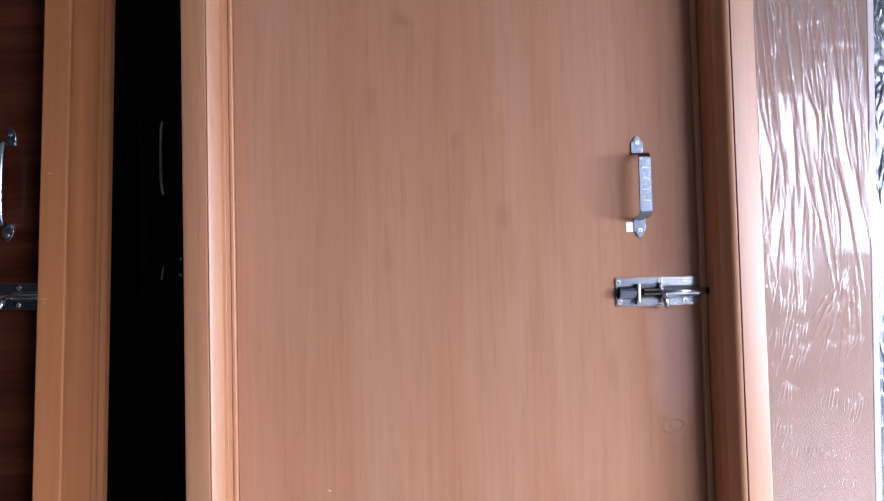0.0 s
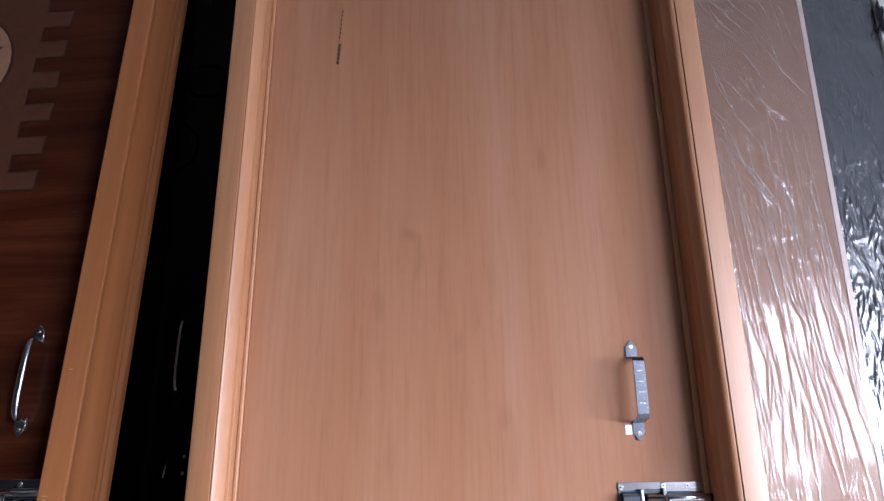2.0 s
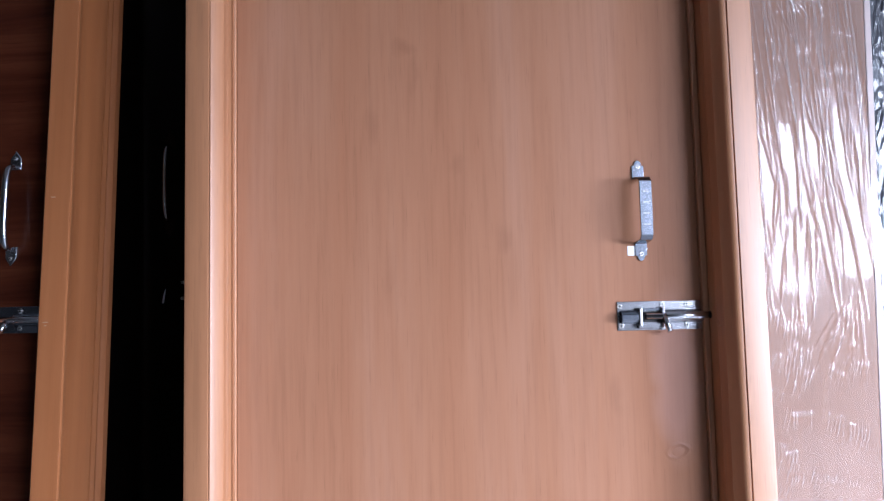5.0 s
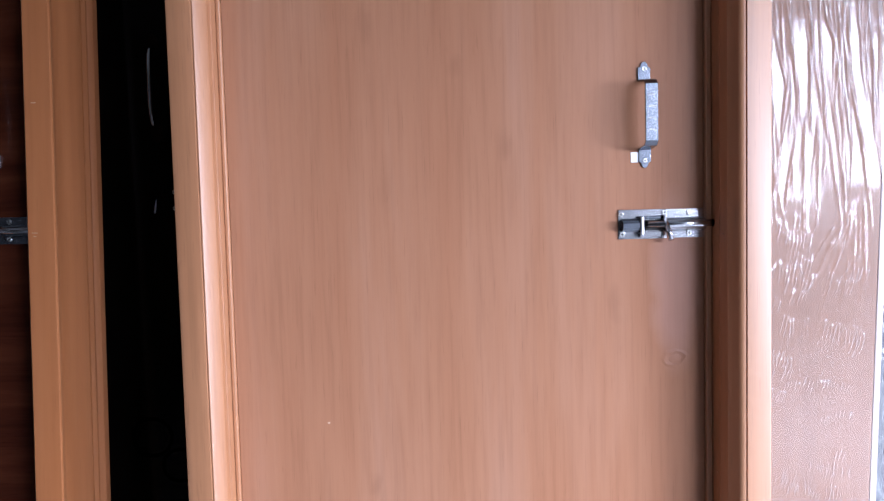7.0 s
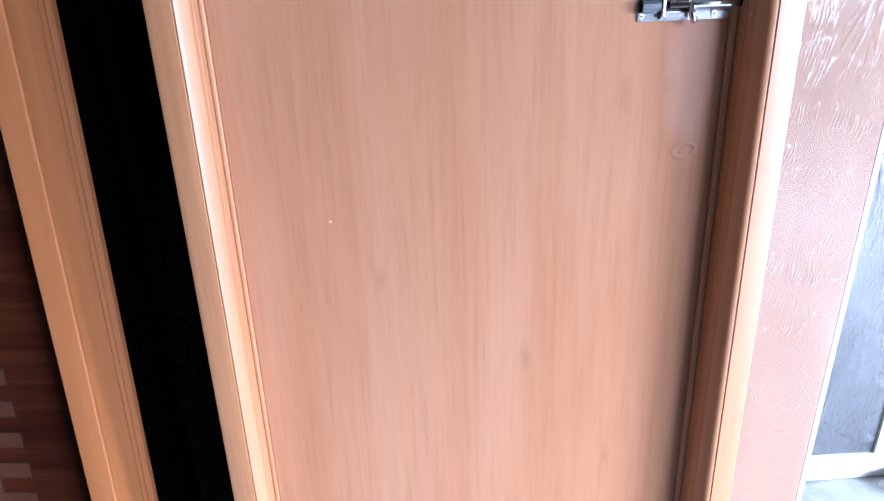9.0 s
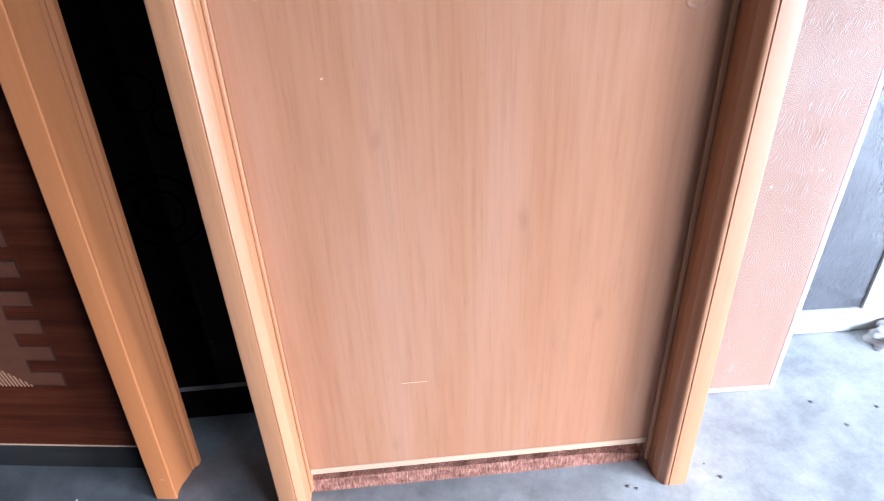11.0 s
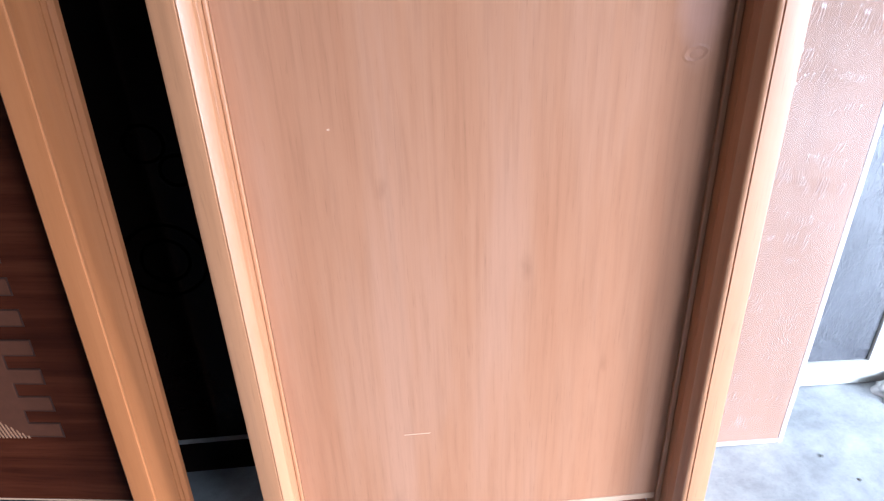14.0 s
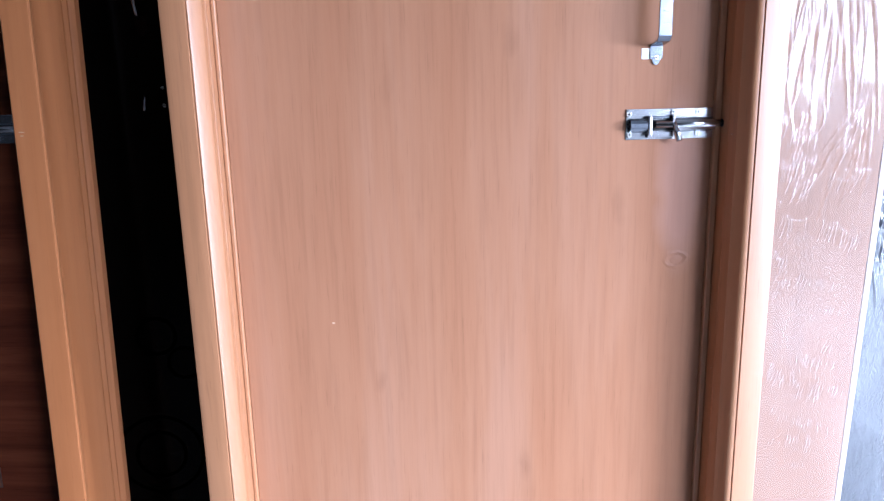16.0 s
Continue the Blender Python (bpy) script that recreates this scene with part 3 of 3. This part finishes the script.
            pet = [(0.022, 0.0), (0.035, 0.014), (0.055, 0.021), (0.078, 0.016), (0.104, 0.0), (0.078, -0.016), (0.055, -0.021), (0.035, -0.014)]
            part("petal", slab([(cx + u * c - v * s, cz + u * s + v * c) for u, v in pet], y - 0.0032, y - 0.002), INLAY_DARK, disc)
        part("flower_heart", slab(arc(cx, cz, 0.030, 0, 330, 11), y - 0.0031, y - 0.002), INLAY_DARK, disc)
    for x, z, w in ((-0.030, 1.290, 0.007), (-0.034, 1.104, 0.008), (-0.032, 1.099, 0.004), (-0.02, 0.055, 0.010)):
        part("scratch", box(x, x + w, -0.0004, 0.001, z, z + 0.0011), LIPPING, door, "fine pale scratch")
    plain_handle(door, -0.133, y, 1.372, 1.203, 0.023)
    bolt = part("tower_bolt", slab([(-0.17, 1.090), (-0.045, 1.090), (-0.045, 1.131), (-0.17, 1.131)], y - 0.002, y, 0.0005), STEEL, door, "steel tower bolt")
    part("bolt_rod", rod((-0.165, y - 0.008, 1.110), (-0.046, y - 0.008, 1.110), 0.0055, 16), CHROME, bolt)
    part("bolt_knob", rod((-0.128, y - 0.008, 1.110), (-0.128, y - 0.024, 1.092), 0.0045, 14), CHROME, bolt)
    part("barrel", box(-0.120, -0.06, y - 0.011, y - 0.001, 1.101, 1.119, 0.003), STEEL, bolt)
    screw(bolt, -0.112, y - 0.002, 1.124)
    screw(bolt, -0.112, y - 0.002, 1.097)
    return door


inlaid_door()


OLD_TIMBER = wood("dark_old_timber", (0.010, 0.009, 0.0085), (0.018, 0.016, 0.015), (0.040, 0.037, 0.034), rough=0.85, grain=1.6, axis="x", relief=0.5, spec=0.2)
bm = box(-0.86, 0.0, 0.0, 0.05, 0.0, 0.074, 0.002)
sill = tagged(part("timber_offcut", bm, OLD_TIMBER), "dark dusty timber offcut under the inlaid door", "timber")
sill.matrix_world = pose(-0.315, 0.098, 0, 0, 0, -8)


# ---- the black door standing behind, in the gap ----
def black_door():
    door = thing("black_door", pose(0, 0.225, 0), "glossy black laminate door with faint carved circles", "door")
    part("leaf", box(-0.37, 0.12, 0.0, 0.034, 0.100, 2.385, 0.001), BLACK_DOOR, door)
    part("lipping", box(-0.37, 0.12, -0.0006, 0.034, 0.088, 0.0996, 0.0005), plain("grey_edge", (0.11, 0.10, 0.095), 0.6), door, "dull grey bottom edge")
    for x, z, r in ((-0.20, 0.75, 0.035), (-0.214, 0.53, 0.075), (-0.214, 0.53, 0.045), (-0.157, 0.70, 0.03), (-0.24, 1.75, 0.06), (-0.18, 1.9, 0.04)):
        pts = arc(x, z, r, 0, 354, 59)
        bm = bmesh.new()
        n = len(pts)
        inner = arc(x, z, r - 0.006, 0, 354, 59)
        a = [bm.verts.new((u, -0.0004, v)) for u, v in pts]
        b = [bm.verts.new((u, -0.0004, v)) for u, v in inner]
        for i in range(n):
            bm.faces.new((a[i], a[(i + 1) % n], b[(i + 1) % n], b[i]))
        bmesh.ops.solidify(bm, geom=bm.faces[:], thickness=0.0006)
        part("carved_ring", bm, BLACK_RING, door)
    # thin bright bar and black feet imitate the highlight on a dark handle
    plain_handle(door, -0.167, 0.0, 1.416, 1.250, 0.028, GLINT_STEEL, 0.0030)
    bolt = part("tower_bolt", slab([(-0.178, 1.13), (-0.05, 1.13), (-0.05, 1.168), (-0.178, 1.168)], -0.002, 0.0, 0.0004), BLACK_DOOR, door)
    part("bolt_knob", rod((-0.172, -0.004, 1.155), (-0.174, -0.012, 1.128), 0.0022, 12), STEEL, bolt)
    screw(bolt, -0.145, -0.002, 1.163, 0.003)
    screw(bolt, -0.145, -0.002, 1.136, 0.003)
    return door


black_door()
bm = box(-0.36, 0.10, 0.23, 0.257, 0.0, 0.0875, 0.003)
tagged(part("spacer_block", bm, BLACK_DOOR), "dark timber spacer under the black door", "timber")


# ---- the film-wrapped leaf ----
def sheet(width, height, nx, nz, folds, sway):
    """Taut plastic sheet, x from -width to 0, with ridges (x, z, lean, length, half width, rise, bow)."""
    gx = -width * np.arange(nx + 1) / nx
    gz = height * np.arange(nz + 1) / nz
    h = np.zeros((nz + 1, nx + 1))
    for i, (fx, fz, lean, length, wide, rise, bow) in enumerate(folds):
        dx, dz = math.sin(lean), math.cos(lean)
        reach_x, reach_z = abs(dx) * length + wide * 5 + abs(bow), abs(dz) * length + wide * 5 + abs(bow)
        i0, i1 = max(0, int((-fx - reach_x) / width * nx)), min(nx + 1, int((-fx + reach_x) / width * nx) + 2)
        j0, j1 = max(0, int((fz - reach_z) / height * nz)), min(nz + 1, int((fz + reach_z) / height * nz) + 2)
        if i0 >= i1 or j0 >= j1:
            continue
        X, Z = np.meshgrid(gx[i0:i1] - fx, gz[j0:j1] - fz)
        along = (X * dx + Z * dz) / length
        taper = np.clip(1 - along * along, 0, 1) ** 0.8
        off = X * dz - Z * dx + bow * (along * along - 0.4) + 0.10 * bow * np.sin(9 * along + i)
        ripple = 1 + (0.34 if abs(lean) > 0.22 else 0.07) * np.sin(along * length / 0.0048 + 2.1 * i)
        h[j0:j1, i0:i1] += rise * ripple * taper * np.exp(-(off / (wide * (0.45 + 0.55 * taper))) ** 2)
    X, Z = np.meshgrid(gx, gz)
    for k, (a, b, c) in enumerate(((17, 6, 0.4), (31, -11, 2.0), (9, 15, 4.4), (44, 19, 1.1), (26, 37, 3.3))):
        h += sway / (k + 1) * np.sin(a * X + b * Z + c)
    bm = bmesh.new()
    rows = [[bm.verts.new((gx[i], -h[j, i], gz[j])) for i in range(nx + 1)] for j in range(nz + 1)]
    for a, b in zip(rows, rows[1:]):
        for i in range(nx):
            bm.faces.new((a[i + 1], a[i], b[i], b[i + 1])).smooth = True
    return bm


def cling_folds():
    r = random.Random(11)
    folds = []
    # long pulled streaks, leaning towards the smooth patch at the edge
    for i in range(190):
        x, z = -r.uniform(0.0, 0.34), r.triangular(1.12, 1.85, 1.5)
        mid = math.exp(-((x + 0.14) / 0.09) ** 2)
        low = min(1.0, max(0.0, 1.62 - z) / 0.35)
        lean = -0.06 - 0.34 * mid * low * r.random() + r.gauss(0, 0.04)
        folds.append((x, z, lean, r.uniform(0.07, 0.28) * (1 - 0.35 * mid), r.uniform(0.0011, 0.0028), r.uniform(0.0007, 0.0023), r.uniform(-0.010, 0.010)))
    # close upright ripples beside the patch
    for i in range(70):
        x, z = -r.uniform(0.10, 0.35), r.uniform(1.06, 1.30)
        folds.append((x, z, 0.02 + r.gauss(0, 0.07), r.uniform(0.02, 0.07), r.uniform(0.0013, 0.0026), r.uniform(0.0008, 0.0022), r.uniform(-0.005, 0.005)))
    # rays spreading downwards from the smooth patch
    for i in range(34):
        a = radians(r.uniform(-4, 32))
        d = r.uniform(0.07, 0.20)
        folds.append((-0.035 - d * math.sin(a), 1.135 - d * math.cos(a), a, r.uniform(0.02, 0.06), r.uniform(0.0014, 0.0026), r.uniform(0.0008, 0.0020), r.uniform(-0.004, 0.004)))
    # soft slanting folds stacked under the top edge
    for i in range(75):
        z = r.uniform(1.58, 2.14)
        x = -r.uniform(0.09, 0.30)
        folds.append((x, z, -0.75 + r.gauss(0, 0.14) + 0.5 * (2.1 - z), r.uniform(0.03, 0.11), r.uniform(0.0022, 0.0060), r.uniform(0.0012, 0.0036), r.uniform(-0.014, 0.014)))
    for i in range(26):
        folds.append((-r.uniform(0.0, 0.11), r.uniform(1.62, 2.14), -0.30 + r.gauss(0, 0.25), r.uniform(0.02, 0.10), r.uniform(0.002, 0.004), r.uniform(0.0008, 0.0018), r.uniform(-0.008, 0.008)))
    for i in range(34):
        folds.append((-r.uniform(0.22, 0.34), r.uniform(1.55, 2.1), -0.12 + r.gauss(0, 0.06), r.uniform(0.05, 0.14), r.uniform(0.002, 0.004), r.uniform(0.0008, 0.0018), 0.004))
    # knotted little gathers
    for x, z in ((-0.125, 1.86), (-0.118, 1.83), (-0.105, 1.70), (-0.095, 1.66), (-0.075, 1.62), (-0.035, 2.10), (-0.045, 2.06), (-0.06, 1.50)):
        for i in range(4):
            folds.append((x + r.gauss(0, 0.006), z + r.gauss(0, 0.012), r.uniform(-0.5, 0.9), r.uniform(0.008, 0.02), 0.0022, r.uniform(0.002, 0.0035), r.uniform(-0.01, 0.01)))
    # bunches of short creases lower down
    for i in range(170):
        x, z = -r.uniform(0.015, 0.36), r.uniform(0.03, 1.08)
        lean, size = 0.16 + r.gauss(0, 0.12), r.uniform(0.006, 0.015) * (1.5 if z > 0.85 else 1)
        for j in range(r.randint(3, 8)):
            folds.append((x - j * 0.0062 + r.gauss(0, 0.0005), z + j * r.uniform(-0.0005, 0.002), lean, size * r.uniform(0.7, 1.2), r.uniform(0.0012, 0.0016), r.uniform(0.0006, 0.0012), 0.0))
    return folds


def pleats(folds, lift):
    """Narrow arched strips where the film lies doubled along its folds."""
    r = random.Random(23)
    bm = bmesh.new()
    for i, (fx, fz, lean, length, wide, rise, bow) in enumerate(folds):
        short = length < 0.03
        if (not short and fz - length < 1.12) or (fz > 1.62 and not short and r.random() < 0.4) or r.random() < (0.35 if short else 0.15):
            continue
        dx, dz = math.sin(lean), math.cos(lean)
        half = wide * r.uniform(0.3, 0.9) * (0.55 if fz > 1.66 else 1.0)
        rows = []
        steps = 8 if short else 30
        for k in range(steps + 1):
            a = -0.92 + 1.84 * k / steps
            off = -bow * (a * a - 0.4) - 0.10 * bow * math.sin(9 * a + i)
            w = half * (1 - a * a) ** 0.6 * (1 + 0.4 * noise.noise((a * 5, i * 3.7, 1)))
            row = []
            for u, up in ((-1, 0.0), (0, 1.0), (1, 0.0)):
                s = off + u * w
                x, z = fx + dx * a * length + dz * s, fz + dz * a * length - dx * s
                row.append((x, -(lift * (0.4 if short else 1.0) + rise * (1 - a * a) ** 0.8 + 0.9 * w * up + (0.0 if short else 0.0024) * noise.noise((x * 20, z * 70, 6.5))), z))
            rows.append(row)
        if any(p[0] > -0.001 or p[0] < -0.358 or p[2] > 2.176 for row in rows for p in row):
            continue
        rows = [[bm.verts.new(p) for p in row] for row in rows]
        for a, b in zip(rows, rows[1:]):
            for k in range(2):
                bm.faces.new((a[k], a[k + 1], b[k + 1], b[k])).smooth = True
    return bm


def black_folds():
    r = random.Random(5)
    folds = [(-r.uniform(0.0, 0.30), r.triangular(0.55, 1.86, 1.5), r.gauss(0.04, 0.24), r.uniform(0.010, 0.050), r.uniform(0.0018, 0.0036), r.uniform(0.0008, 0.0026), r.uniform(-0.006, 0.006)) for i in range(420)]
    folds += [(-r.uniform(0.0, 0.30), r.uniform(0.03, 2.2), r.gauss(0.3, 0.7), r.uniform(0.03, 0.12), r.uniform(0.004, 0.009), r.uniform(0.0003, 0.0010), r.uniform(-0.02, 0.02)) for i in range(70)]
    return folds


def wrapped_leaf():
    door = thing("wrapped_door", pose(1.008, 0.16, 0, 0, 1.7, 0), "new door leaf wrapped in clear cling film", "door")
    part("leaf", box(-0.62, -0.012, 0.0, 0.034, 0.012, 2.182, 0.001), PACK, door, "pinkish laminate under the film")
    part("edge_strip", box(-0.0118, 0.0, -0.001, 0.035, 0.0, 2.194, 0.0015), TAPE, door, "white protective edge strip")
    part("edge_strip", box(-0.62, -0.012, -0.001, 0.035, 0.0, 0.0118, 0.0015), TAPE, door, "white protective edge strip")
    part("edge_strip", box(-0.62, -0.012, -0.001, 0.035, 2.1822, 2.194, 0.0015), TAPE, door, "pinkish film fold at the top")
    f = part("cling_film", sheet(0.36, 2.180, 460, 1000, cling_folds(), 0.0013), CLING, door, "clear wrinkled cling film")
    f.location = (-0.0115, -0.004, 0.012)
    f.visible_shadow = False
    p = part("film_pleats", pleats(cling_folds(), 0.0016), PLEAT, f, "whitish doubled folds of the film")
    p["kind"] = "stuff"
    p.visible_shadow = False
    return door


wrapped_leaf()


# ---- the pale framed door with black plastic ----
def black_plastic_door():
    door = thing("wrapped_door", pose(1.285, 0.325, 0, 0, 2.0, 0), "pale framed door covered with black plastic film", "door")
    part("backing", box(-0.46, 0.09, 0.014, 0.04, 0.01, 2.39), CARD, door)
    part("top_rail", box(-0.46, 0.118, -0.004, 0.0118, 2.333, 2.415, 0.003), CARD, door, "pale cardboard-wrapped top rail")
    part("bottom_rail", box(-0.46, 0.10, -0.004, 0.0118, 0.0, 0.066, 0.003), CARD, door, "pale bottom rail")
    part("stile", box(0.008, 0.10, -0.003, 0.0116, 0.0662, 2.3328, 0.003), CARD, door, "pale cardboard-wrapped stile")
    bm = sheet(0.30, 2.266, 200, 620, black_folds(), 0.0008)
    f = part("plastic_film", bm, BLACK_FILM, door, "black wrinkled plastic film")
    f.location = (0.0075, 0.005, 0.0665)
    # printed lettering, turned into bars
    bm = bmesh.new()
    x = -0.435
    for wd in (0.008, 0.012, 0.0, 0.017, 0.018, 0.016, 0.018, 0.017, 0.017, 0.016, 0.0, 0.018, 0.020, 0.016, 0.028):
        if wd:
            box(x, x + wd, -0.0052, -0.0038, 2.337, 2.3585, bm=bm)
        x += (wd or 0.005) + 0.003
    part("print", bm, PRINT, door, "brown printed lettering")
    return door


black_plastic_door()


def torn_film(name, x, y, z, w, h, seed, mat, m):
    """A ragged, curled scrap of film."""
    bm = bmesh.new()
    n = 9
    grid = []
    for j in range(n + 1):
        row = []
        for i in range(n + 1):
            u, v = i / n - 0.5, j / n - 0.5
            r = 1 + 0.22 * noise.noise((u * 3, v * 3, seed))
            edge = max(abs(u), abs(v)) * 2
            px = x + w * u * r + w * 0.5 * edge * noise.noise((v * 3, seed, 1))
            pz = z + h * v * r + h * 0.5 * edge * noise.noise((u * 3, seed, 5))
            py = y - 0.003 * abs(noise.noise((u * 3, v * 3, seed + 7))) - 0.002 * edge * edge * (0.5 + noise.noise((u * 3, v * 2, seed + 3)))
            row.append(bm.verts.new((px, py, pz)))
        grid.append(row)
    for a, b in zip(grid, grid[1:]):
        for i in range(n):
            f = bm.faces.new((a[i], a[i + 1], b[i + 1], b[i]))
            f.smooth = True
    bmesh.ops.solidify(bm, geom=bm.faces[:], thickness=0.0006)
    return part(name, bm, mat, m)


plastic = bpy.data.objects["wrapped_door.001"]
TORN = plain("torn_black_film", (0.012, 0.012, 0.013), 0.3, 0.2)
torn_film("torn_scrap", -0.012, -0.0045, 2.322, 0.034, 0.020, 2.0, TORN, plastic)
torn_film("torn_scrap", 0.012, -0.0045, 2.170, 0.020, 0.075, 5.0, TORN, plastic)
torn_film("torn_scrap", -0.105, 0.004, 2.268, 0.012, 0.010, 8.0, TORN, plastic)
torn_film("torn_scrap", 0.108, -0.006, 2.27, 0.03, 0.05, 11.0, TORN, plastic)
torn_film("torn_scrap", 0.102, -0.006, 2.08, 0.03, 0.04, 14.0, TORN, plastic)
# curled cardboard lip with dark film inside, on the top rail
bm = bmesh.new()
rows = []
for j in range(13):
    a = radians(-100 + 215 * j / 12)
    rows.append([bm.verts.new((0.005 + 0.108 * i / 8, 0.012 - 0.013 * math.cos(a) - 0.001 * i, 2.428 + (0.0135 - 0.0004 * i) * math.sin(a) + 0.0012 * noise.noise((i * 0.7, j * 0.5, 2)))) for i in range(9)])
for a, b in zip(rows, rows[1:]):
    for i in range(8):
        f = bm.faces.new((a[i], a[i + 1], b[i + 1], b[i]))
        f.smooth = True
bmesh.ops.solidify(bm, geom=bm.faces[:], thickness=0.0012)
part("curled_lip", bm, CARD, plastic, "curled cardboard lip")
torn_film("torn_scrap", 0.003, 0.006, 2.425, 0.030, 0.022, 21.0, TORN, plastic)

# crumpled clear film and crumbs at the foot of the black plastic door
bm = bmesh.new()
bmesh.ops.create_icosphere(bm, subdivisions=4, radius=1.0)
for v in bm.verts:
    k = 1 + 0.45 * noise.noise(v.co * 2.3) + 0.25 * abs(noise.noise(v.co * 6.1))
    v.co = Vector((v.co.x * 0.085 * k, v.co.y * 0.05 * k, max(-0.2, v.co.z) * 0.035 * k + 0.008))
for f in bm.faces:
    f.smooth = True
scrap = tagged(part("film_scrap", bm, plain("milky_film", (0.62, 0.62, 0.62), 0.25, 0.15, 40, 0.4)), "crumpled milky plastic film scrap lying on the floor", "plastic scrap")
scrap.location = (1.40, 0.27, 0.0)

GRIT = plain("grey_grit", (0.20, 0.20, 0.195), 0.9, 0.2)
PALE_GRIT = plain("pale_chip", (0.40, 0.385, 0.36), 0.8, 0.15)
rng = random.Random(7)


def crumb(x, y, r, mat, flat=0.3):
    bm = bmesh.new()
    bmesh.ops.create_icosphere(bm, subdivisions=2, radius=r)
    for v in bm.verts:
        v.co *= 1 + 0.35 * noise.noise(v.co * (1.3 / r) + Vector((x * 50, y * 50, 0)))
        v.co.z = max(v.co.z * flat, -r * 0.25) + r * 0.25
    ob = part("floor_crumb", bm, mat)
    ob.location = (x, y, 0.0)
    return tagged(ob, "small crumb of debris on the cement floor", "debris", "crumbs on the floor")


for x, y, r, pale in ((0.610, -0.055, 0.0035, 0), (0.625, -0.062, 0.003, 0), (0.628, -0.10, 0.004, 0), (0.62, -0.115, 0.0025, 0), (0.795, -0.055, 0.004, 0),
                      (0.775, -0.02, 0.002, 0), (1.07, 0.11, 0.004, 0), (1.20, 0.08, 0.004, 0), (1.11, 0.04, 0.0035, 0), (1.03, 0.27, 0.003, 0), (0.28, -0.10, 0.003, 1), (0.31, -0.12, 0.002, 1),
                      (-0.15, -0.06, 0.003, 1), (-0.47, 0.04, 0.003, 1), (-0.11, 0.16, 0.003, 1), (-0.36, 0.0, 0.002, 1), (0.72, -0.16, 0.002, 1), (0.18, -0.08, 0.0025, 1)):
    crumb(x, y, r, PALE_GRIT if pale else GRIT)
